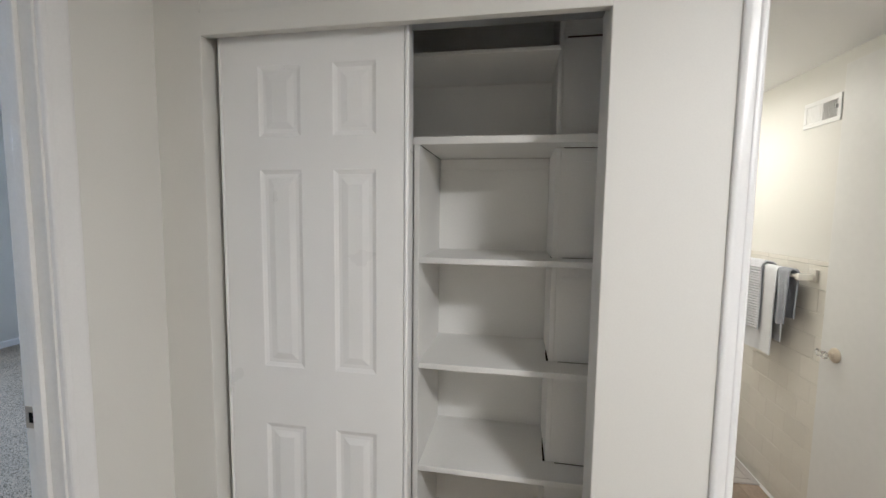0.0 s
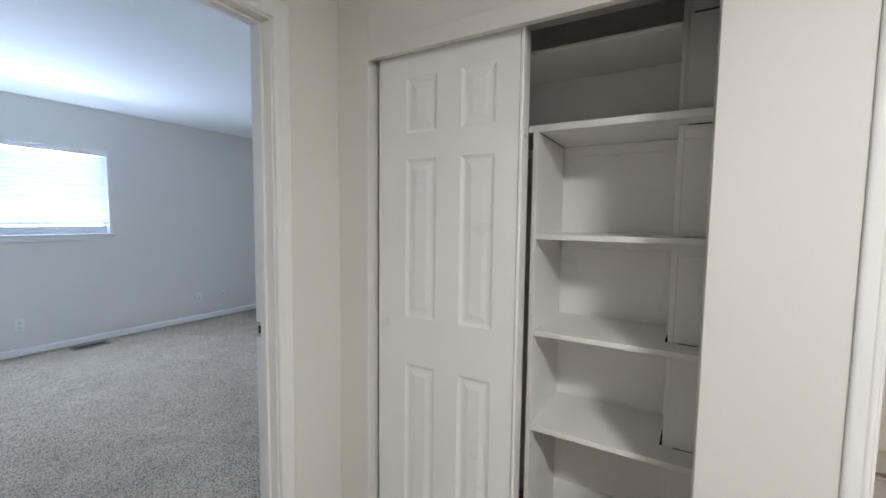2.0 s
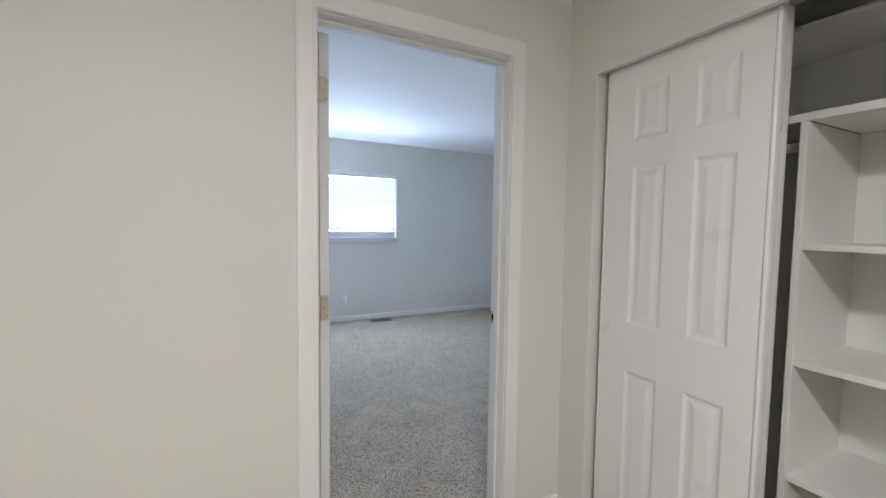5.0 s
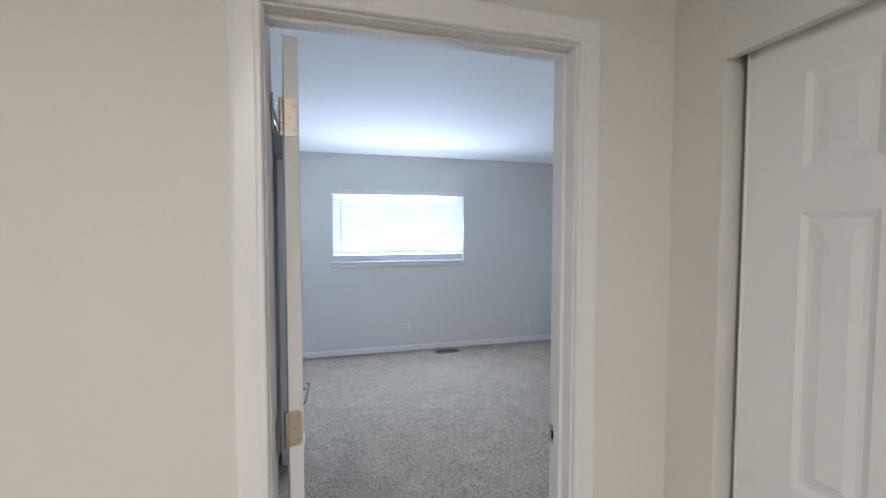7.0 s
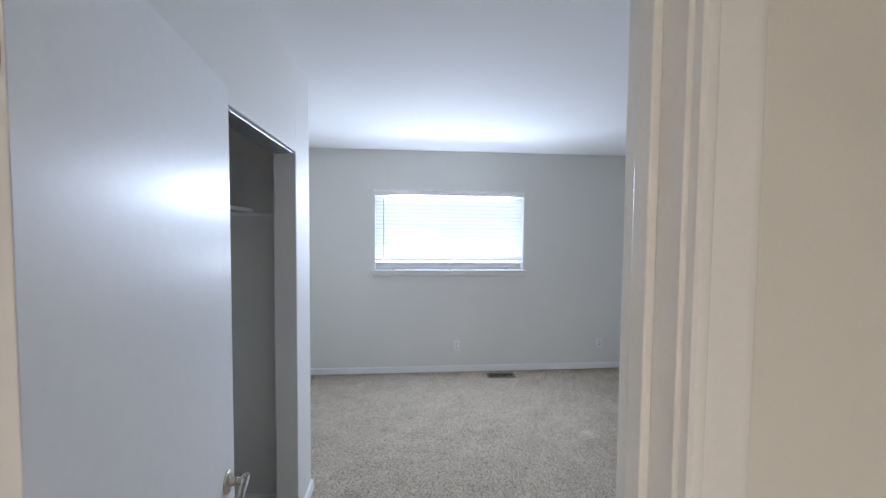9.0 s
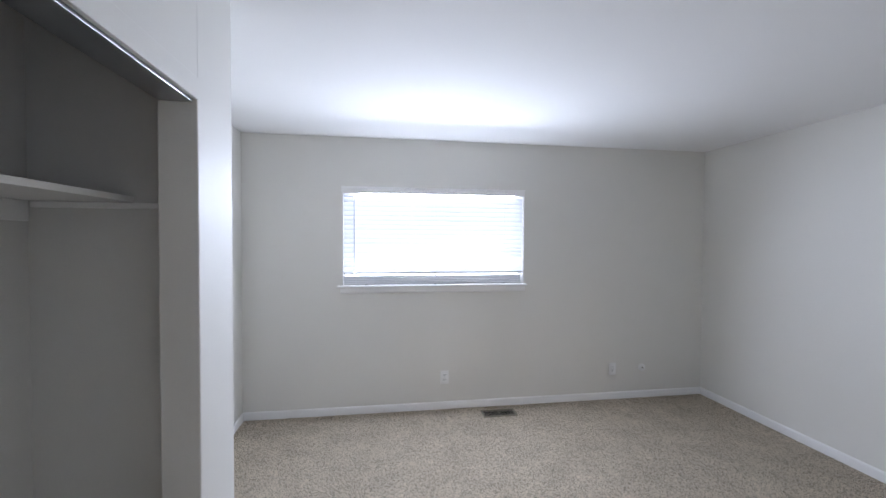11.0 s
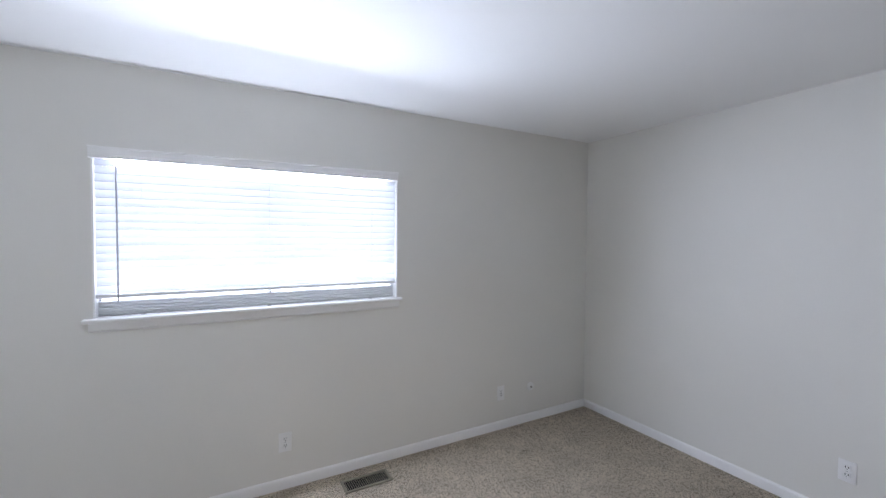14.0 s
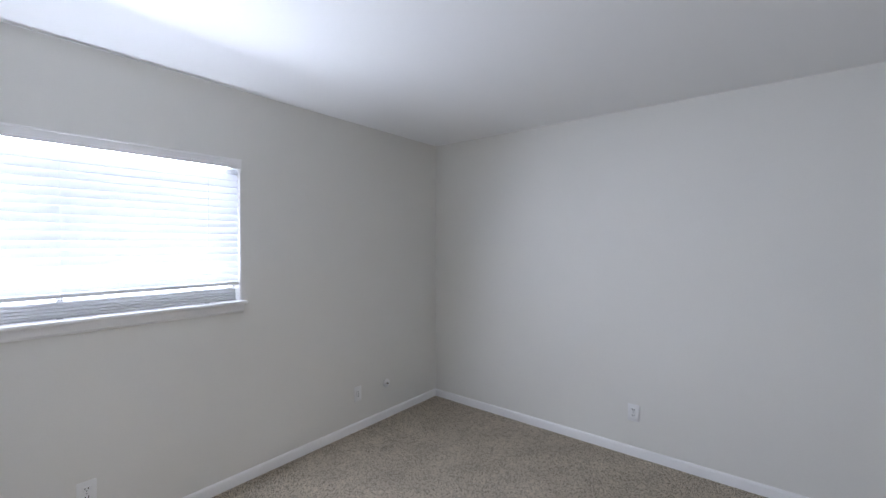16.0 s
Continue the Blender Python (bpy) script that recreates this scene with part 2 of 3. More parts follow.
fixed("wall_window", boxes((LEFT_X - 0.15, WX0, WIN_Y, 5.50, 0, CEIL_Z), (WX1, RIGHT_X + 0.15, WIN_Y, 5.50, 0, CEIL_Z),
                           (WX0, WX1, WIN_Y, 5.50, 0, WZ0), (WX0, WX1, WIN_Y, 5.50, WZ1, CEIL_Z)), WALL,
      "pale greige painted bedroom wall around the window", "wall")
fixed("wall_right", boxes((RIGHT_X, RIGHT_X + 0.15, DOOR_Y1, WIN_Y, 0, CEIL_Z)), WALL, "pale greige painted bedroom side wall", "wall")
fixed("wall_left", boxes((LEFT_X - 0.15, LEFT_X, DOOR_Y1, WIN_Y, 0, CEIL_Z)), WALL, "pale greige painted bedroom alcove wall", "wall")
fixed("wall_closet_return", boxes((LEFT_X, BC_X - 0.115, BC_END - 0.11, BC_END, 0, CEIL_Z)), WALL, "short painted wall closing the bedroom closet", "wall")
fixed("wall_closet_front", soft(boxes((BC_X - 0.115, BC_X, BC_Y, BC_END, 0, CEIL_Z)), 0.004), WALL, "narrow painted wall beside the bedroom closet opening", "wall")
fixed("wall_closet_header", boxes((BC_X - 0.115, BC_X, DOOR_Y1 + 0.12, BC_Y, 2.009, CEIL_Z), (BC_X - 0.115, BC_X, DOOR_Y1, DOOR_Y1 + 0.12, 0, CEIL_Z)), WALL,
      "painted wall over the bedroom closet opening", "wall")
fixed("wall_door", boxes((-2.4, JX0 - 0.018, DOOR_Y0, DOOR_Y1, 0, CEIL_Z), (JX1 + 0.018, RIGHT_X + 0.15, DOOR_Y0, DOOR_Y1, 0, CEIL_Z),
                         (JX0 - 0.018, JX1 + 0.018, DOOR_Y0, DOOR_Y1, HEAD + 0.018, CEIL_Z)), WALL, "pale greige painted wall around the bedroom door", "wall")
OP0, OP1, OPZ = -0.072, 1.050, 1.945
fixed("wall_hall_closet", soft(boxes((CL_X, CL_X + 0.115, OP1, DOOR_Y0 + 0.03, 0, CEIL_Z), (CL_X, CL_X + 0.115, -0.397, OP0, 0, CEIL_Z)), 0.003), WALL,
      "pale greige painted wall piers beside the hall closet", "wall")
fixed("wall_hall_closet_header", boxes((CL_X + 0.001, CL_X + 0.03, OP0, OP1, OPZ + 0.004, CEIL_Z)), WALL, "painted wall over the hall closet opening", "wall")
fixed("wall_bath_entry", boxes((CL_X, CL_X + 0.115, -1.24, -0.398, 2.041, CEIL_Z), (CL_X, CL_X + 0.115, -2.3, -1.205, 0, CEIL_Z)), WALL,
      "painted hall wall around the bathroom doorway", "wall")
fixed("wall_closet_back", boxes((1.80, 1.92, -0.25, DOOR_Y0, 0, CEIL_Z)), SHELF, "white painted back wall of the hall closet", "wall")
fixed("wall_closet_side", boxes((CL_X + 0.115, 1.92, -0.37, -0.25, 0, CEIL_Z), (1.92, 3.75, -0.37, -0.25, 0, CEIL_Z)), SHELF,
      "white painted side wall of the hall closet", "wall")
fixed("wall_hall_end", boxes((-2.4, -2.28, -2.3, DOOR_Y0, 0, CEIL_Z)), WALL, "plain painted end wall of the hall", "wall")
fixed("wall_hall_back", boxes((-2.28, CL_X, -2.3, -2.18, 0, CEIL_Z)), WALL, "plain painted back wall of the hall", "wall")
wall_bath = fixed("wall_bath", boxes((CL_X + 0.115, 3.75, BATH_Y - 0.115, BATH_Y, 0, CEIL_Z)), WALL, "cream painted bathroom wall above a tiled wainscot", "wall")
fixed("wall_bath_end", boxes((3.4, 3.52, BATH_Y, -0.37, 0, CEIL_Z)), WALL, "cream painted bathroom end wall", "wall")
fixed("ceiling_bath", boxes((CL_X + 0.115, 3.4, BATH_Y, -0.37, BATH_TOP, BATH_TOP + 0.08)), CEIL, "lowered white bathroom ceiling", "ceiling")
floor_bath = fixed("floor_bath", boxes((CL_X, 3.4, -1.205, -0.37, -0.1, -0.002)), GROUT, "brown wood-look plank bathroom floor", "floor")

# baseboards
BASE = [(0, 0), (0.0125, 0), (0.0125, 0.75), (0.011, 0.87), (0.0075, 0.95), (0.003, 1.0), (0, 1.0)]


def baseboard(p, q, side, high=0.068):
    fixed("baseboard", sweep([(o, u * high) for o, u in BASE], (*p, 0), (*q, 0), (*side, 0)), TRIM, "white painted wooden baseboard with a rounded top", "baseboard", True)


baseboard((LEFT_X, WIN_Y), (RIGHT_X, WIN_Y), (0, -1))
baseboard((RIGHT_X, DOOR_Y1), (RIGHT_X, WIN_Y - 0.0125), (-1, 0))
baseboard((LEFT_X, BC_END), (LEFT_X, WIN_Y - 0.0125), (1, 0))
baseboard((LEFT_X + 0.0125, BC_END), (BC_X + 0.0125, BC_END), (0, 1))
baseboard((BC_X, BC_Y), (BC_X, BC_END), (1, 0))
baseboard((0.888, DOOR_Y1), (RIGHT_X - 0.0125, DOOR_Y1), (0, 1))
baseboard((LEFT_X, BC_END - 0.11), (BC_X - 0.115, BC_END - 0.11), (0, -1))
baseboard((0.888, DOOR_Y0), (CL_X, DOOR_Y0), (0, -1), 0.106)
baseboard((CL_X, OP1), (CL_X, DOOR_Y0 - 0.0125), (-1, 0), 0.106)
baseboard((CL_X, OP0), (CL_X, -0.354), (-1, 0), 0.106)
baseboard((-2.28, DOOR_Y0), (-0.005, DOOR_Y0), (0, -1), 0.106)
baseboard((1.80, 0.0145), (1.80, 0.466), (-1, 0), 0.106)
baseboard((1.80, 0.49), (1.80, DOOR_Y0), (-1, 0), 0.106)

# ---- bedroom doorway ----


def casing_frame(at, left, right, top, width, reach=1.0):
    """A mitred casing round three sides of an opening, from left to right and up to top; its face is towards local -y."""
    profile = [(0, 0), (0, 0.011), (0.003, 0.0145), (0.008, 0.0155), (0.013, 0.0145), (0.016, 0.0125), (width - 0.014, 0.0135), (width - 0.006, 0.012), (width - 0.001, 0.008), (width, 0.003), (width, 0)]
    bm = bmesh.new()
    rings = []
    for corner in range(4):
        ring = []
        for w, d in profile:
            x = left - w if corner < 2 else right + w
            ring.append(bm.verts.new((x, -d * reach, top + w if corner in (1, 2) else 0)))
        rings.append(ring)
    k = len(profile)
    for a, b in zip(rings, rings[1:]):
        for i in range(k):
            bm.faces.new((a[i], a[(i + 1) % k], b[(i + 1) % k], b[i]))
    bm.faces.new(rings[0])
    bm.faces.new(rings[-1])
    bmesh.ops.recalc_face_normals(bm, faces=bm.faces)
    bmesh.ops.transform(bm, matrix=at, verts=bm.verts)
    fixed("door_casing", bm, TRIM, "white painted door casing with a beaded inner edge", "trim", True)


casing_frame(pose(0, DOOR_Y0, 0), 0.062, 0.817, HEAD + 0.005, 0.067)
casing_frame(pose(0, DOOR_Y1, 0, 0, 0, 180), -0.817, -0.062, HEAD + 0.005, 0.064, 0.8)
fixed("door_jamb", soft(boxes((JX0 - 0.018, JX0, DOOR_Y0 + 0.0005, DOOR_Y1 - 0.0005, 0, HEAD), (JX1, JX1 + 0.018, DOOR_Y0 + 0.0005, DOOR_Y1 - 0.0005, 0, HEAD),
                              (JX0 - 0.018, JX1 + 0.018, DOOR_Y0 + 0.0005, DOOR_Y1 - 0.0005, HEAD, HEAD + 0.018)), 0.0015, 1), JAMB, "white painted door jamb lining", "trim")
fixed("door_stop", soft(boxes((JX1 - 0.011, JX1, 1.243, 1.272, 0, HEAD - 0.011),
                              (JX0, JX1, 1.243, 1.272, HEAD - 0.011, HEAD)), 0.002, 2), JAMB, "white painted door stop strip", "trim")
strike = thing("strike_plate", pose(JX1, 1.288, 0.938), "worn satin nickel strike plate on the door jamb", "strike plate")
part("plate", rbox(-0.002, 0.0005, -0.013, 0.02, -0.028, 0.028, 0.0008, 1), NICKEL, strike)
# raised black patch; the shade inside the hole is its colour
part("latch_hole", boxes((-0.0028, -0.0019, -0.006, 0.008, -0.013, 0.013)), DARK, strike, "dark patch for the shaded latch hole")

door = thing("bedroom_door", pose(0.125, 1.332, 0.0, 0, 0, 6.0), "open flush bedroom door in glossy white paint", "door")
part("slab", rbox(-0.035, 0, 0, 0.766, 0.02, 1.998, 0.002, 2), GLOSS, door)


def leaf(x0, x1, y0, y1, z0, z1, radius):
    """A thin plate with rounded corners, its face towards -y."""
    bm = boxes((x0, x1, y0, y1, z0, z1))
    corners = [e for e in bm.edges if abs(e.verts[0].co.y - e.verts[1].co.y) > 1e-5 and e.verts[0].co.x > x0 + 1e-5]
    bmesh.ops.bevel(bm, geom=corners, offset=radius, segments=6, affect="EDGES", profile=0.5)
    return bm


def hinge(z):
    h = part("hinge", leaf(-0.034, -0.004, -0.0028, 0.0002, z - 0.045, z + 0.045, 0.011), NICKEL, door, "satin nickel hinge leaf")
    for k in range(3):
        part("knuckle", rod((-0.040, -0.005, z - 0.045 + 0.0302 * k), (-0.040, -0.005, z - 0.0158 + 0.0302 * k), 0.0062, 18), NICKEL, h, smooth=True)
    part("jamb_leaf", rbox(-0.0605, -0.0575, -0.046, -0.010, z - 0.044, z + 0.044, 0.001, 1), NICKEL, h)
    for dx, dz in ((-0.012, 0.03), (-0.021, 0.0), (-0.012, -0.03)):
        part("screw", rod((dx, -0.0038, z + dz), (dx, -0.0022, z + dz), 0.0042, 14, 0.0042), STEEL, h)


for hz in (0.26, 1.031, 1.802):
    hinge(hz)
knob = part("knob", lathe([(0.033, 0.0), (0.033, 0.004), (0.029, 0.008), (0.013, 0.011), (0.011, 0.024), (0.014, 0.028)]), NICKEL, door, "satin nickel rosette with a clear acrylic handle", True,
            pose(0, 0.695, 0.872, 0, 90, 0))


def lever_grip():
    """A clear paddle-shaped handle that hangs down from its stem and leans towards the door."""
    bm = bmesh.new()
    rows = [(-0.016, 0.013, 0.050, 0.010), (-0.006, 0.016, 0.049, 0.012), (0.012, 0.013, 0.045, 0.011), (0.034, 0.012, 0.039, 0.010), (0.054, 0.016, 0.034, 0.010), (0.064, 0.015, 0.032, 0.007)]
    rings = []
    for x, w, z, t in rows:
        rings.append([bm.verts.new((x, w * math.cos(a), z + t * math.sin(a))) for a in [2 * math.pi * k / 16 for k in range(16)]])
    for a, b in zip(rings, rings[1:]):
        for k in range(16):
            bm.faces.new((a[k], a[(k + 1) % 16], b[(k + 1) % 16], b[k]))
    bm.faces.new(rings[0])
    bm.faces.new(rings[-1])
    bmesh.ops.recalc_face_normals(bm, faces=bm.faces)
    return bm


part("stem", rod((0, 0, 0.024), (0, 0, 0.040), 0.010, 20), NICKEL, knob, smooth=True)
part("handle_grip", lever_grip(), ACRYLIC, knob, "clear acrylic handle", True)
part("latch_plate", rbox(-0.030, -0.006, 0.7652, 0.7672, 0.855, 0.912, 0.0006, 1), NICKEL, door)

# ---- six-panel sliding doors ----


def panel_door_mesh(width, height, thick=0.034):
    """A moulded six-panel slab: width along y, front face towards -x."""
    bm = bmesh.new()
    ys = [0] + [width * f for f in (0.145, 0.375, 0.552, 0.79)] + [width]
    zs = [0.0, 0.185, 0.77, 0.955, 1.556, 1.652, 1.855, height]
    g = [[bm.verts.new((0, y, z)) for y in ys] for z in zs]
    panels = []
    for j in range(len(zs) - 1):
        for i in range(len(ys) - 1):
            f = bm.faces.new((g[j][i], g[j + 1][i], g[j + 1][i + 1], g[j][i + 1]))
            if j in (1, 3, 5) and i in (1, 3):
                panels.append(f)
    bm.normal_update()
    if panels[0].normal.x > 0:
        bmesh.ops.reverse_faces(bm, faces=bm.faces)
    for t, d in ((0.004, -0.002), (0.009, -0.0035), (0.010, 0.0), (0.020, 0.0035)):
        bmesh.ops.inset_individual(bm, faces=panels, thickness=t, depth=d, use_even_offset=True)
    rim = [e for e in bm.edges if e.is_boundary]
    made = bmesh.ops.extrude_edge_only(bm, edges=rim)["geom"]
    for v in made:
        if isinstance(v, bmesh.types.BMVert):
            v.co.x += thick
    back = [e for e in bm.edges if e.is_boundary]
    bmesh.ops.contextual_create(bm, geom=back)
    bmesh.ops.recalc_face_normals(bm, faces=bm.faces)
    return bm


def sliding_door(m, width, height, label, group):
    d = thing("sliding_door", m, label, "closet door", group)
    part("slab", panel_door_mesh(width, height), DOOR, d)
    part("edge_strip", rbox(-0.002, 0.036, -0.013, -0.001, 0, height, 0.004, 3), DOOR, d, smooth=True)
    part("edge_strip", rbox(-0.002, 0.036, width + 0.001, width + 0.011, 0, height, 0.004, 3), DOOR, d, smooth=True)
    part("roller_bracket", boxes((0.036, 0.0385, 0.06, 0.11, height - 0.06, height - 0.002)), STEEL, d)
    return d


sd = sliding_door(pose(1.166, 0.455, 0.012), 0.562, 1.955, "closed white six-panel sliding closet door", "hall closet doors")
copy_thing(sd, pose(1.209, 0.461, 0.012))["label"] = "white six-panel sliding door stacked behind another"
BCD = panel_door_mesh(0.78, 1.935)
bd = thing("sliding_door", pose(BC_X - 0.078, 2.242, 0.012, 0, 0, 180), "white six-panel sliding door of the bedroom closet", "closet door", "bedroom closet doors")
part("slab", BCD, DOOR, bd)
part("edge_strip", rbox(-0.002, 0.036, 0.781, 0.791, 0, 1.935, 0.004, 3), DOOR, bd, smooth=True)
part("roller_bracket", boxes((0.036, 0.0385, 0.06, 0.11, 1.875, 1.933)), STEEL, bd)
copy_thing(bd, pose(BC_X - 0.122, 2.235, 0.012, 0, 0, 180))["label"] = "white six-panel sliding door stacked behind another"

# fascias, tracks and jamb linings of both closets
fixed("closet_fascia", rbox(CL_X - 0.004, CL_X + 0.012, OP0, OP1, OPZ, OPZ + 0.062, 0.002, 2), WALL, "painted fascia board over the hall closet opening", "trim")
fixed("closet_track", boxes((1.166, 1.240, OP0 + 0.002, OP1 - 0.002, 1.969, 1.995)), STEEL, "steel sliding door track of the hall closet", "trim")
fixed("closet_fascia", rbox(BC_X - 0.010, BC_X + 0.005, DOOR_Y1 + 0.12, BC_Y - 0.003, 1.982, 2.048, 0.002, 2), WALL, "painted fascia board over the bedroom closet opening", "trim")
fixed("closet_track", soft(boxes((BC_X - 0.108, BC_X - 0.012, DOOR_Y1 + 0.122, BC_Y - 0.004, 1.975, 2.008)), 0.002), STEEL, "steel sliding door track of the bedroom closet", "trim")

# ---- hall closet shelving ----
cs = thing("closet_shelving", pose(0, 0, 0), "white painted built-in shelves with a boxed-in chase", "shelving")
SF, SB, DV = 1.419, 1.798, 0.469
for z, y1, th in ((1.702, 1.203, 0.026), (1.293, DV, 0.021), (0.917, DV, 0.021), (0.535, DV, 0.021)):
    part("shelf", rbox(SF, SB, -0.248, y1, z - th, z, 0.0025, 2), SHELF, cs)
part("shelf", rbox(1.455, SB, 0.015, 1.203, 1.976, 1.990, 0.002, 2), SHELF, cs)
part("divider", rbox(SF - 0.006, SB, DV, DV + 0.02, 0.0, 1.675, 0.0025, 2), SHELF, cs)
part("chase_side", rbox(1.529, SB, -0.004, 0.014, 0.0, 2.44, 0.001, 1), SHELF, cs, "painted side of the boxed-in chase")
for z0, z1 in ((0.002, 0.513), (0.537, 0.895), (0.919, 1.271), (1.295, 1.675), (1.704, 2.040), (2.043, 2.44)):
    part("chase_front", boxes((1.530, 1.538, -0.248, -0.0045, z0, z1)), SHELF, cs)
for z in (0.514, 0.896, 1.272, 1.676):
    part("cleat", rbox(1.793, SB, 0.0145, DV - 0.002, z - 0.045, z - 0.001, 0.0015, 1), SHELF, cs)
    part("chase_cleat", rbox(1.526, 1.531, -0.247, -0.0045, z - 0.047, z - 0.003, 0.001, 1), SHELF, cs)


def sliver(x0, x1, y, w0, w1, z):
    """A thin solid wedge along x, from width w0 to width w1, drawn as an open gap."""
    bm = bmesh.new()
    rings = [[bm.verts.new(p) for p in ((x0, y, h), (x0, y + w0, h), ((x0 + x1) / 2, y + 0.75 * w0 + 0.25 * w1, h), (x1, y + w1, h), (x1, y, h))] for h in (z - 0.003, z)]
    for i in range(5):
        bm.faces.new((rings[0][i], rings[0][(i + 1) % 5], rings[1][(i + 1) % 5], rings[1][i]))
    for ring in rings:
        bm.faces.new(ring)
    bmesh.ops.recalc_face_normals(bm, faces=bm.faces)
    return bm


# solid dark slivers and strips laid on; the gaps' shade is their colour
for z, reach, wide in ((0.9176, 1.655, 0.0075), (0.5356, 1.690, 0.0075), (1.2936, 1.575, 0.004)):
    part("gap", sliver(1.532, reach, 0.0142, wide, 0.0015, z), DARK, cs, "dark sliver for the shaded gap where the shelf is notched round the chase")
    part("gap", boxes((1.5262, 1.5302, -0.247, -0.02, z - 0.0005, z + 0.0005)), SEAM, cs, "dark strip for the shaded gap where the shelf meets the chase")
part("gap", boxes((1.7972, 1.7995, 0.016, DV - 0.002, 1.6735, 1.6758)), SEAM, cs, "dark joint under the shelf")
part("gap", boxes((1.430, 1.79, DV - 0.0016, DV + 0.002, 1.6738, 1.6762)), SEAM, cs, "dark joint under the shelf")
part("gap", boxes((1.5245, 1.5285, -0.247, -0.014, 1.6735, 1.6758)), SEAM, cs, "dark joint under the shelf")
part("gap", boxes((1.5262, 1.5302, -0.247, -0.014, 2.0395, 2.0435)), SEAM, cs, "dark joint in the chase panel")
part("corner_strip", rbox(1.516, 1.5285, 0.002, 0.016, 1.704, 2.06, 0.002, 1), SHELF, cs)
hr = thing("closet_rod", pose(1.5, 0.490, 1.61), "white painted clothes rod in the hall closet", "closet rod")
part("rod", rod((0, 0.0, 0), (0, 0.714, 0), 0.016, 24), SHELF, hr, smooth=True)
part("socket", rod((0, 0.0, 0), (0, 0.012, 0), 0.027, 24), SHELF, hr, smooth=True)
part("socket", rod((0, 0.702, 0), (0, 0.714, 0), 0.027, 24), SHELF, hr, smooth=True)

# ---- bedroom closet inside ----
bs = thing("closet_shelf", pose(0, 0, 0), "white painted closet shelf on a wall cleat", "shelf")
part("board", rbox(LEFT_X, -0.285, DOOR_Y1 + 0.002, BC_END - 0.1105, 1.68, 1.70, 0.002, 2), SHELF, bs)
part("end_cleat", rbox(LEFT_X + 0.0185, BC_X - 0.13, BC_END - 0.128, BC_END - 0.1105, 1.658, 1.6785, 0.002, 1), SHELF, bs)
part("back_cleat", rbox(LEFT_X, LEFT_X + 0.018, DOOR_Y1 + 0.02, BC_END - 0.129, 1.612, 1.678, 0.002, 1), SHELF, bs)

# ---- window ----
win = fixed("window_1", boxes((WX0, WX0 + 0.018, 5.440, 5.487, WZ0, WZ1), (WX1 - 0.018, WX1, 5.440, 5.487, WZ0, WZ1),
                              (WX0 + 0.018, WX1 - 0.018, 5.440, 5.487, WZ0, WZ0 + 0.088), (WX0 + 0.018, WX1 - 0.018, 5.440, 5.487, WZ1 - 0.05, WZ1)), VINYL,
            "white vinyl sliding window behind closed blinds", "window")
for k in range(5):
    part("sash_ridge", rbox(WX0 + 0.002, WX1 - 0.002, 5.412 + 0.0016 * k, 5.439, WZ0 + 0.014 + 0.0155 * k, WZ0 + 0.027 + 0.0155 * k, 0.002, 1), VINYL, win)
part("meeting_stile", rbox(1.054, 1.078, 5.445, 5.485, WZ0 + 0.088, WZ1 - 0.05, 0.003, 2), VINYL, win)
for a, b in ((WX0 + 0.018, 1.054), (1.078, WX1 - 0.018)):
    pane = part("pane", boxes((a, b, 5.463, 5.467, WZ0 + 0.088, WZ1 - 0.05)), GLASS, win, "clear glass")
    pane.visible_shadow = False
part("window_sill", rbox(WX0 - 0.039, WX1 + 0.020, 5.303, 5.404, WZ0 - 0.004, WZ0 + 0.014, 0.004, 3), TRIM, win, "white painted wooden stool", True)
apron = sweep([(0, 0), (0.010, 0.0), (0.018, 0.012), (0.020, 0.052), (0, 0.052)], (WX0 - 0.017, WIN_Y, WZ0 - 0.057), (WX1 + 0.006, WIN_Y, WZ0 - 0.057), (0, -1, 0))
part("window_apron", apron, TRIM, win)
part("lining", boxes((WX0, WX0 + 0.008, WIN_Y + 0.001, 5.438, WZ0 + 0.014, WZ1), (WX1 - 0.008, WX1, WIN_Y + 0.001, 5.438, WZ0 + 0.014, WZ1)), TRIM, win)

bl = thing("window_blind", pose(0, 0, 0), "closed white faux-wood horizontal blind glowing with daylight", "blind")
val = soft(boxes((WX0 - 0.007, WX1 - 0.006, WIN_Y - 0.022, WIN_Y - 0.006, 1.956, 2.007), (WX0 - 0.009, WX1 - 0.004, WIN_Y - 0.026, WIN_Y - 0.0055, 2.007, 2.017)), 0.002, 2)
part("valance", val, DOOR, bl, "white blind valance")
part("headrail", rbox(WX0 + 0.012, WX1 - 0.012, 5.358, 5.408, 1.962, 1.997, 0.003, 1), VINYL, bl)
TILT = -58.0


def slat_mesh(length):
    bm = bmesh.new()
    k, w, th = 6, 0.050, 0.0034
    top = [(-w / 2 + w * i / k, 0.0022 * (1 - (2 * i / k - 1) ** 2)) for i in range(k + 1)]
    outline = [(a, b + th / 2) for a, b in top] + [(a, b - th / 2) for a, b in reversed(top)]
    ends = [[bm.verts.new((x, a, b)) for a, b in outline] for x in (0, length)]
    n = len(outline)
    for i in range(n):
        f = bm.faces.new((ends[0][i], ends[0][(i + 1) % n], ends[1][(i + 1) % n], ends[1][i]))
        f.material_index = 1 if i in (k, n - 1) else 0
    bm.faces.new(ends[0])
    bm.faces.new(ends[1])
    bmesh.ops.recalc_face_normals(bm, faces=bm.faces)
    return bm


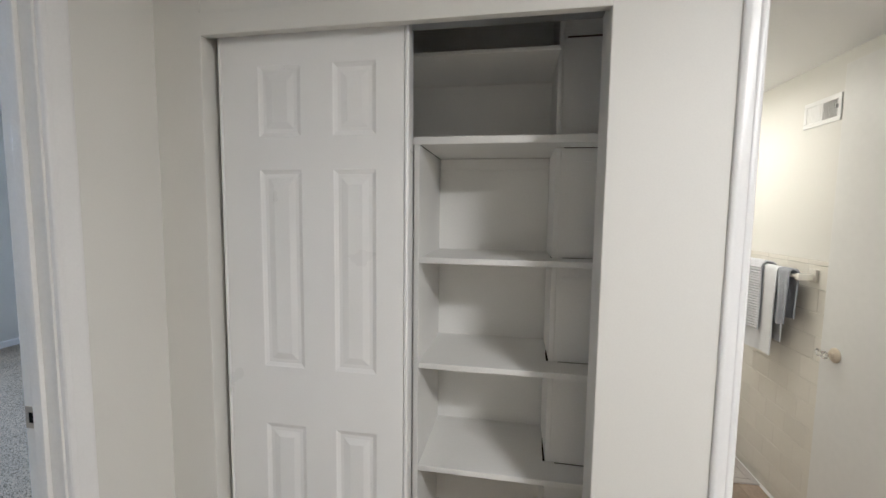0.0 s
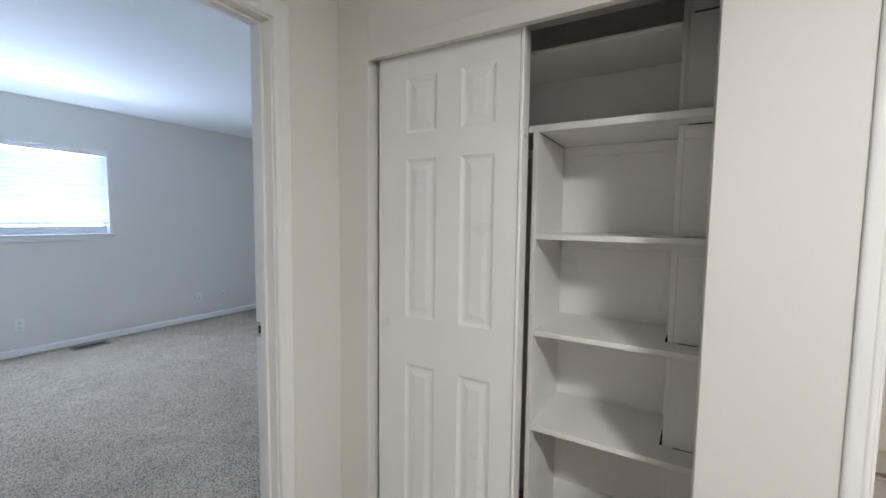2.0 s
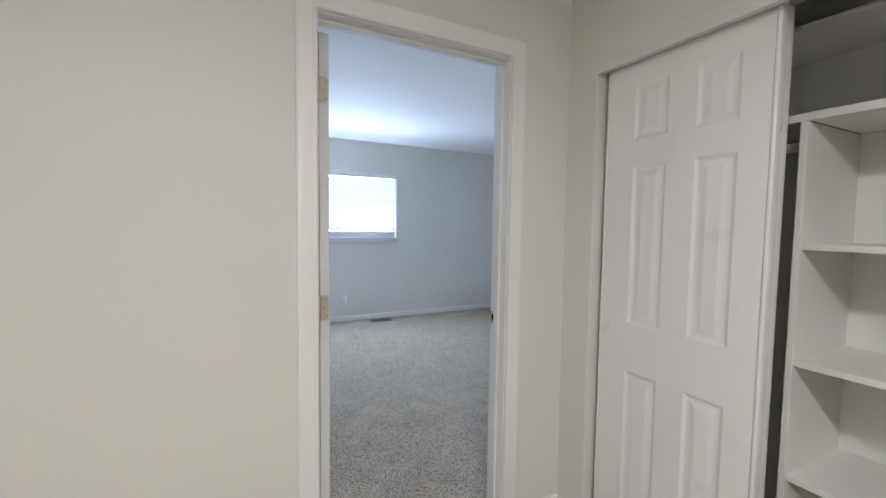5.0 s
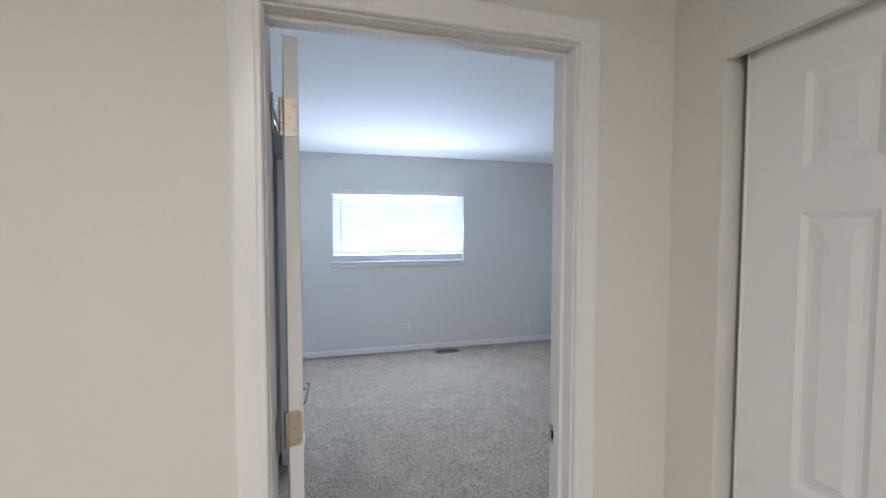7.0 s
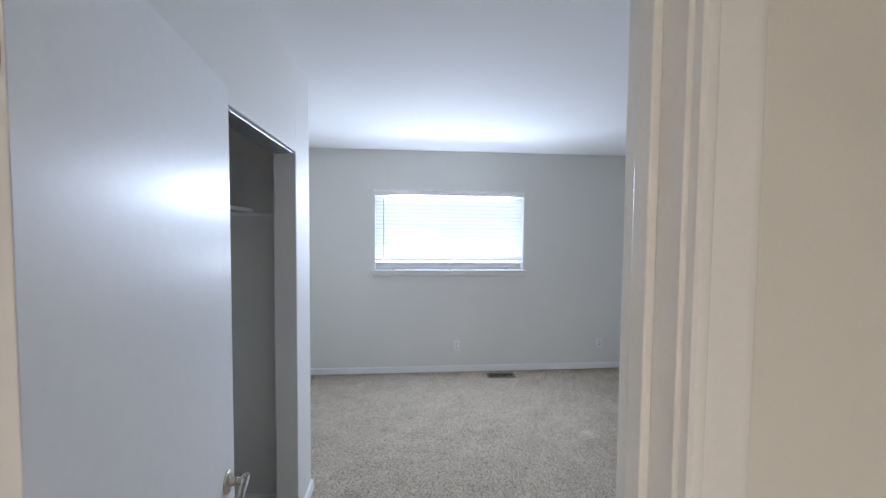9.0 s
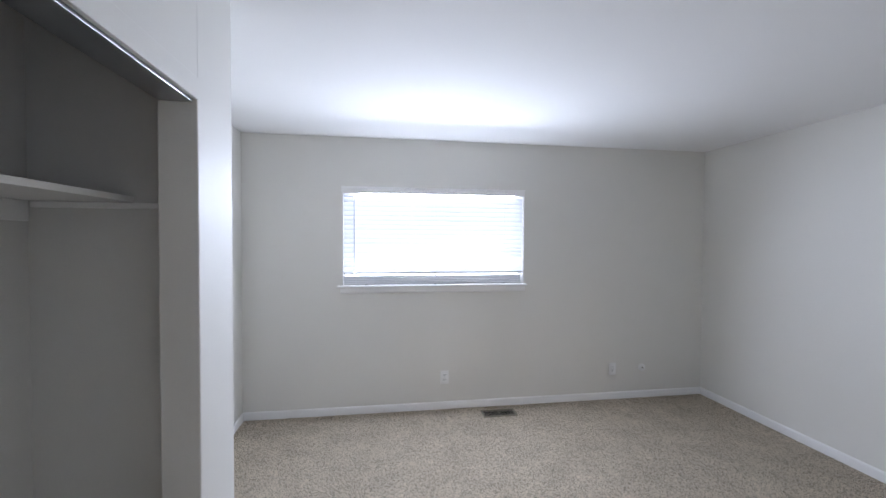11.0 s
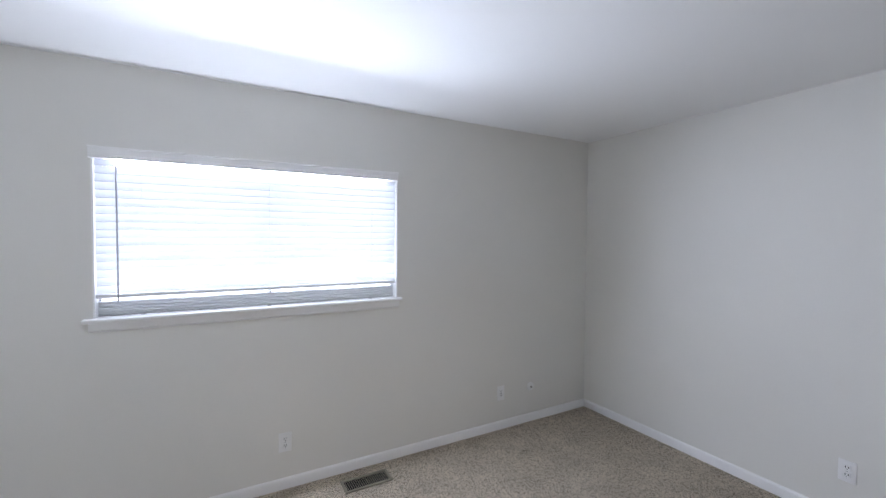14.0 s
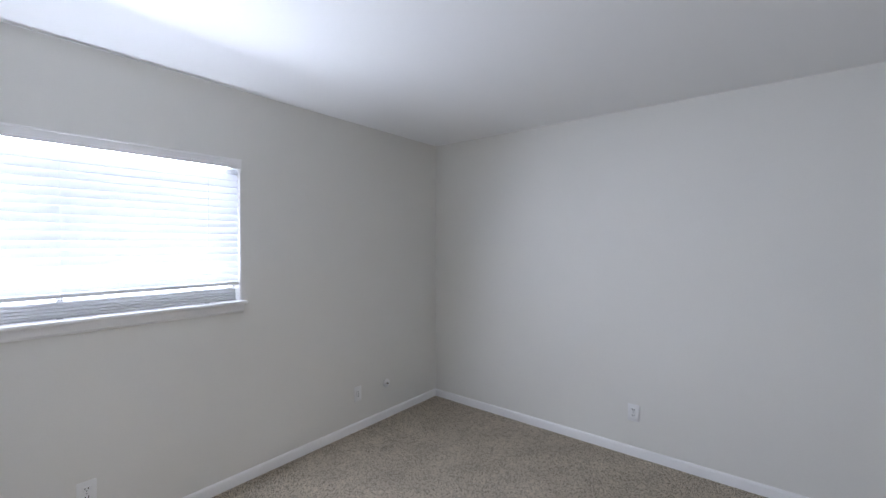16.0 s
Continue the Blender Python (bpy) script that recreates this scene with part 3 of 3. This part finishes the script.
first = None
SL0, SL1, COUNT = 1.289, 1.948, 17
for k in range(COUNT):
    z = SL0 + (SL1 - SL0) * k / (COUNT - 1)
    at = pose(WX0 + 0.010, 5.377, z, -TILT + 1.2 * math.sin(k * 2.3), 0.0, 0.0)
    if first is None:
        first = part("slat", slat_mesh(WX1 - WX0 - 0.020), SLAT, bl, at=at, smooth=True)
        first.data.materials.append(VINYL)
    else:
        part("slat", first.data, SLAT, bl, at=at)
part("bottom_rail", rbox(WX0 + 0.010, WX1 - 0.010, 5.357, 5.397, 1.244, 1.265, 0.003, 2), VINYL, bl)
for x in (0.43, 1.055, 1.70):
    part("ladder_cord", boxes((x, x + 0.0014, 5.3515, 5.353, 1.246, 1.972)), PLASTIC, bl)
    part("cord_clip", rbox(x - 0.005, x + 0.007, 5.3525, 5.358, 1.246, 1.264, 0.001, 1), PLASTIC, bl)
    part("hold_down", rbox(x - 0.011, x + 0.011, 5.372, 5.39, WZ0 + 0.014, WZ0 + 0.018, 0.0008, 1), STEEL, bl)
part("tilt_wand", rod((0.328, 5.343, 1.225), (0.326, 5.344, 1.945), 0.0042, 10), STEEL, bl, "thin tilt wand", True)

fixed("backdrop", boxes((-1.3, 3.4, 6.1, 6.12, 0.0, 3.6)), SKY, "bright overcast daylight outside the window", "backdrop")

# ---- outlets, jack, floor register ----


def duplex_outlet(m):
    o = thing("wall_outlet", m, "white duplex wall outlet with a plain cover plate", "outlet", "wall outlets")
    part("cover_plate", rbox(-0.038, 0.038, -0.006, 0, -0.060, 0.060, 0.003, 2), PLASTIC, o, smooth=True)
    for dz in (0.021, -0.021):
        f = part("socket", rbox(-0.017, 0.017, -0.0085, -0.0055, dz - 0.0145, dz + 0.0145, 0.0045, 3), PLASTIC, o, smooth=True)
        # slots and ground holes: raised black patches coloured as shaded openings
        for dx, h in ((-0.0065, 0.0055), (0.0065, 0.0047)):
            part("slot", boxes((dx - 0.0016, dx + 0.0016, -0.0092, -0.008, dz + 0.004 - h, dz + 0.004 + h)), DARK, f)
        part("ground_hole", rod((0, -0.0092, dz - 0.0075), (0, -0.008, dz - 0.0075), 0.0025, 10), DARK, f)
    part("screw", rod((0, -0.0072, 0), (0, -0.0055, 0), 0.003, 10), STEEL, o)
    return o


outlet = duplex_outlet(pose(1.137, WIN_Y, 0.292))
copy_thing(outlet, pose(RIGHT_X, 3.521, 0.307, 0, 0, -90))
dec = thing("wall_outlet", pose(2.802, WIN_Y, 0.296), "white rectangular-face wall outlet beside a coax jack", "outlet", "wall outlets")
part("cover_plate", rbox(-0.036, 0.036, -0.006, 0, -0.059, 0.059, 0.003, 2), PLASTIC, dec, smooth=True)
part("insert", rbox(-0.0165, 0.0165, -0.009, -0.0055, -0.033, 0.033, 0.002, 2), PLASTIC, dec)
# black bars on the insert, coloured as the shade inside slots
for dz in (0.018, 0.0, -0.018):
    part("slot", boxes((-0.010, 0.010, -0.0097, -0.0086, dz - 0.0014, dz + 0.0014)), DARK, dec)
jack = thing("coax_jack", pose(3.117, WIN_Y, 0.298, 90, 0, 0), "round white coax jack plate on the wall", "cable jack")
part("plate", lathe([(0.036, 0.0), (0.036, 0.004), (0.033, 0.006), (0.012, 0.0075), (0.011, 0.010)]), PLASTIC, jack, smooth=True)
part("connector", lathe([(0.006, 0.010), (0.006, 0.022), (0.0035, 0.0225)], 12), BRONZE, jack, "brass coax connector", True)

reg = thing("floor_register", pose(1.605, 5.170, 0.0), "bronze slotted floor register set in the carpet", "floor vent")
RW, RD = 0.155, 0.068
part("frame", soft(boxes((-RW, RW, -RD, -RD + 0.016, 0.001, 0.010), (-RW, RW, RD - 0.016, RD, 0.001, 0.010),
                         (-RW, -RW + 0.018, -RD + 0.016, RD - 0.016, 0.001, 0.010), (RW - 0.018, RW, -RD + 0.016, RD - 0.016, 0.001, 0.010)), 0.002, 1), BRONZE, reg)
# no hole in the floor: a black sheet gives the duct's shade
part("duct", boxes((-RW + 0.018, RW - 0.018, -RD + 0.016, RD - 0.016, 0.0006, 0.0016)), DARK, reg, "dark sheet for the shaded duct under the slots")
part("damper_lever", rbox(-0.004, 0.004, -0.012, 0.010, 0.006, 0.0105, 0.001, 1), BRONZE, reg)
bar = None
for k in range(21):
    at = pose(-RW + 0.018 + (2 * RW - 0.036) * (k + 0.5) / 21, 0, 0.0055, 0, 12, 0)
    if bar is None:
        bar = part("louver", boxes((-0.0016, 0.0016, -RD + 0.016, RD - 0.016, 0.0004, 0.0020)), BRONZE, reg, at=at)
    else:
        part("louver", bar.data, BRONZE, reg, at=at)

# ---- hall lamp ----
hl = thing("ceiling_lamp", pose(HALL_X, HALL_Y, CEIL_Z), "lit flush opal glass ceiling lamp", "ceiling lamp")
part("base", lathe([(0.15, 0.0), (0.15, -0.02), (0.14, -0.028)]), NICKEL, hl, smooth=True)
part("shade", lathe([(0.135, -0.028), (0.13, -0.06), (0.10, -0.088), (0.05, -0.1), (0.01, -0.102)]), OPAL, hl, "glowing opal glass shade", True)

# ---- bathroom ----
casing_frame(pose(CL_X, 0, 0, 0, 0, -90), 0.402, 1.206, 2.025, 0.047)
fixed("bath_jamb", soft(boxes((CL_X + 0.0005, CL_X + 0.1145, -0.411, -0.398, 0, 2.02), (CL_X + 0.0005, CL_X + 0.1145, -1.205, -1.19, 0, 2.02), (CL_X + 0.0005, CL_X + 0.1145, -1.205, -0.398, 2.02, 2.04)), 0.002, 1),
      TRIM, "white painted bathroom door jamb", "trim")
bdoor = thing("bathroom_door", pose(1.243, -1.175, 0.0), "open flush cream bathroom door lying along the wall", "door")
part("slab", rbox(0, 0.765, -0.012, 0.022, 0.015, 2.065, 0.002, 2), GLOSS, bdoor)
bk = part("knob", lathe([(0.030, 0), (0.030, 0.004), (0.026, 0.008), (0.011, 0.011), (0.010, 0.022)]), NICKEL, bdoor, "nickel rosette with a clear acrylic handle", True, pose(0.681, 0.022, 0.888, -90, 0, 0))
part("handle_grip", lever_grip(), ACRYLIC, bk, "clear acrylic handle", True, pose(0, 0, -0.006, 0, 0, 6))

wv = thing("wall_register", pose(2.203, BATH_Y, 1.920), "white metal wall register with open louvers", "wall vent")
part("frame", soft(boxes((-0.115, 0.115, -0.0, 0.007, 0.038, 0.058), (-0.115, 0.115, -0.0, 0.007, -0.058, -0.038), (-0.115, -0.095, 0, 0.007, -0.038, 0.038), (0.095, 0.115, 0, 0.007, -0.038, 0.038), (-0.006, 0.006, 0, 0.006, -0.038, 0.038)), 0.0015, 1), PLASTIC, wv)
# the wall is solid here; the duct's darkness is this sheet's colour
part("duct", boxes((-0.095, 0.095, 0.0005, 0.001, -0.038, 0.038)), DARK, wv, "dark sheet for the shaded duct behind the louvers")
for k in range(9):
    part("louver", boxes((-0.090 + k * 0.0098, -0.0875 + k * 0.0098, 0.001, 0.0055, -0.038, 0.038)), PLASTIC, wv)
for k in range(10):
    part("louver", boxes((0.008 + k * 0.0088, 0.0158 + k * 0.0088, 0.001, 0.0055, -0.038, 0.038)), PLASTIC, wv)
part("lever", rbox(-0.100, -0.094, 0.006, 0.016, -0.004, 0.012, 0.001, 1), STEEL, wv)

tb = thing("towel_bar", pose(2.429, BATH_Y + 0.010, 1.185), "white ceramic towel bar on the tiled wall", "towel bar")
for dx in (-0.285, 0.285):
    post = soft(boxes((dx - 0.024, dx + 0.024, 0, 0.012, -0.03, 0.03), (dx - 0.014, dx + 0.014, 0.012, 0.075, -0.022, 0.008)), 0.005, 3)
    part("bracket", post, TILE, tb, "glazed ceramic bracket", True)
part("bar", rod((-0.285, 0.06, -0.008), (0.285, 0.06, -0.008), 0.009, 20), TILE, tb, smooth=True)


def towel(m, width, front, back, mat, label, seed, radius=0.024, rib=0.0):
    """A folded towel over the bar; rib: the height of its woven cross ribs."""
    bm = bmesh.new()
    rng = random.Random(seed)
    cols, path = 14, []
    for k in range(9):
        path.append((radius, -back + back * k / 8))
    for k in range(1, 6):
        a = math.pi * k / 6
        path.append((radius * math.cos(a), radius * 0.85 * math.sin(a)))
    rows = 72 if rib else 14
    for k in range(rows + 1):
        path.append((-radius - (rib if k % 3 == 1 else 0), -front * k / rows))
    ph = rng.random() * 6
    grid = []
    for y, z in path:
        row = []
        for c in range(cols + 1):
            u = c / cols
            ripple = 0.006 * math.sin(9 * u + ph) * min(1, -z / 0.15 if z < 0 else 0)
            row.append(bm.verts.new((width * (u - 0.5) * (1 - 0.10 * max(0, -z)), -y + ripple, z + 0.02 * (u - 0.5) * z + 0.006 * math.sin(5 * u + ph) * (-z))))
        grid.append(row)
    for a, b in zip(grid, grid[1:]):
        for i in range(cols):
            bm.faces.new((a[i], a[i + 1], b[i + 1], b[i]))
    bmesh.ops.recalc_face_normals(bm, faces=bm.faces)
    bmesh.ops.solidify(bm, geom=bm.faces[:], thickness=0.006)
    t = thing("towel", m, label, "towel", "towels on the bar")
    part("cloth", bm, mat, t, smooth=True)
    return t


towel(pose(2.425, BATH_Y + 0.070, 1.190), 0.315, 0.43, 0.36, TOWEL_PALE, "pale gray flat-woven towel hung over the bar", 3)
towel(pose(2.478, BATH_Y + 0.070, 1.194), 0.205, 0.33, 0.24, TOWEL, "light gray ribbed towel laid over a paler one", 5, 0.038, 0.004)
towel(pose(2.222, BATH_Y + 0.070, 1.190), 0.075, 0.25, 0.22, TOWEL_DARK, "slate gray hand towel hung over the bar", 8)

van = thing("vanity_cabinet", pose(2.865, BATH_Y + 0.011, 0.0), "cream painted bathroom vanity cabinet", "vanity")
part("body", boxes((0.02, 0.55, 0, 0.80, 0.145, 0.882), (0.06, 0.55, 0, 0.80, 0, 0.145)), CABINET, van)
for y0 in (0.03, 0.41):
    part("drawer_front", rbox(0.002, 0.0195, y0, y0 + 0.36, 0.71, 0.865, 0.003, 2), CABINET, van)
    part("cabinet_door", rbox(0.002, 0.0195, y0, y0 + 0.36, 0.15, 0.695, 0.003, 2), CABINET, van)
ct = thing("countertop", pose(2.845, BATH_Y + 0.011, 0.883), "speckled granite vanity top with a backsplash", "countertop")
part("slab", rbox(0, 0.575, 0, 0.82, 0, 0.03, 0.004, 2), GRANITE, ct)
part("side_splash", rbox(0.03, 0.575, 0, 0.018, 0.031, 0.095, 0.002, 2), GRANITE, ct)
# added glowing light bar, out of view, to brighten the bathroom
vl = thing("vanity_light", pose(3.4, -0.75, 1.98), "unseen lit glass light bar added on the wall", "wall lamp")
part("base", rbox(-0.03, 0, -0.25, 0.25, -0.04, 0.04, 0.004, 2), NICKEL, vl)
for y in (-0.17, 0.0, 0.17):
    part("shade", lathe([(0.03, -0.05), (0.05, -0.02), (0.05, 0.03), (0.03, 0.05)], 20), OPAL_BATH, vl, smooth=True, at=pose(-0.085, y, 0))

rug = thing("bath_mat", pose(2.62, -0.985, 0.003), "gray tufted bath mat with stitched borders", "rug")
body = soft(boxes((-0.22, 0.24, -0.205, 0.205, 0.0, 0.012)), 0.005, 2)
part("base_pad", body, RUG, rug)
for s in (0.03, 0.075):
    part("border", soft(boxes((-0.22 + s, 0.24 - s, -0.205 + s, -0.205 + s + 0.018, 0.010, 0.018), (-0.22 + s, 0.24 - s, 0.205 - s - 0.018, 0.205 - s, 0.010, 0.018),
                              (-0.22 + s, -0.22 + s + 0.018, -0.205 + s + 0.018, 0.205 - s - 0.018, 0.010, 0.018), (0.24 - s - 0.018, 0.24 - s, -0.205 + s + 0.018, 0.205 - s - 0.018, 0.010, 0.018)), 0.003, 1), RUG, rug)

fixed("tile_base_bead", sweep([(0, 0), (0.010, 0), (0.0085, 0.006), (0.005, 0.0105), (0, 0.012)], (CL_X + 0.117, BATH_Y + 0.010, 0.003), (2.92, BATH_Y + 0.010, 0.003), (0, 1, 0)), TRIM,
      "white caulk bead along the tiled wall", "trim", True)

# tiles of the bathroom wainscot
fixed("tile_bed", boxes((CL_X + 0.117, 3.4, BATH_Y + 0.0005, BATH_Y + 0.004, 0, 1.235)), GROUT, "thin grout bed under the wall tiles", "wall")
TW, TH = 0.1525, 0.1065
tile = None
for r in range(11):
    for c in range(16):
        x = 1.275 + c * TW + (TW / 2 if r % 2 else 0)
        if x + TW > 3.38:
            continue
        at = pose(x, BATH_Y + 0.004, 0.062 + r * TH)
        if tile is None:
            tile = part("tile", soft(boxes((0.0005, TW - 0.0005, 0, 0.006, 0.0005, TH - 0.0005)), 0.0007, 1), TILE, wall_bath, at=at)
        else:
            part("tile", tile.data, TILE, wall_bath, at=at)
cap = None
for c in range(14):
    at = pose(1.275 + c * TW, BATH_Y + 0.004, 0.062 + 11 * TH)
    if cap is None:
        cap = part("cap_tile", soft(boxes((0.0008, TW - 0.0008, 0, 0.008, 0.0008, 0.022)), 0.003, 2), TILE, wall_bath, at=at)
    else:
        part("cap_tile", cap.data, TILE, wall_bath, at=at)
plank = None
for r in range(7):
    for c in range(3):
        x = 1.128 + (c - (0.5 if r % 2 else 0)) * 0.92
        x0, x1 = max(x, 1.128), min(x + 0.918, 3.39)
        if x1 - x0 < 0.05:
            continue
        part("plank", soft(boxes((x0, x1, -1.203 + r * 0.12, -1.203 + r * 0.12 + 0.1185, -0.002, 0.003)), 0.0008, 1), PLANK, floor_bath)
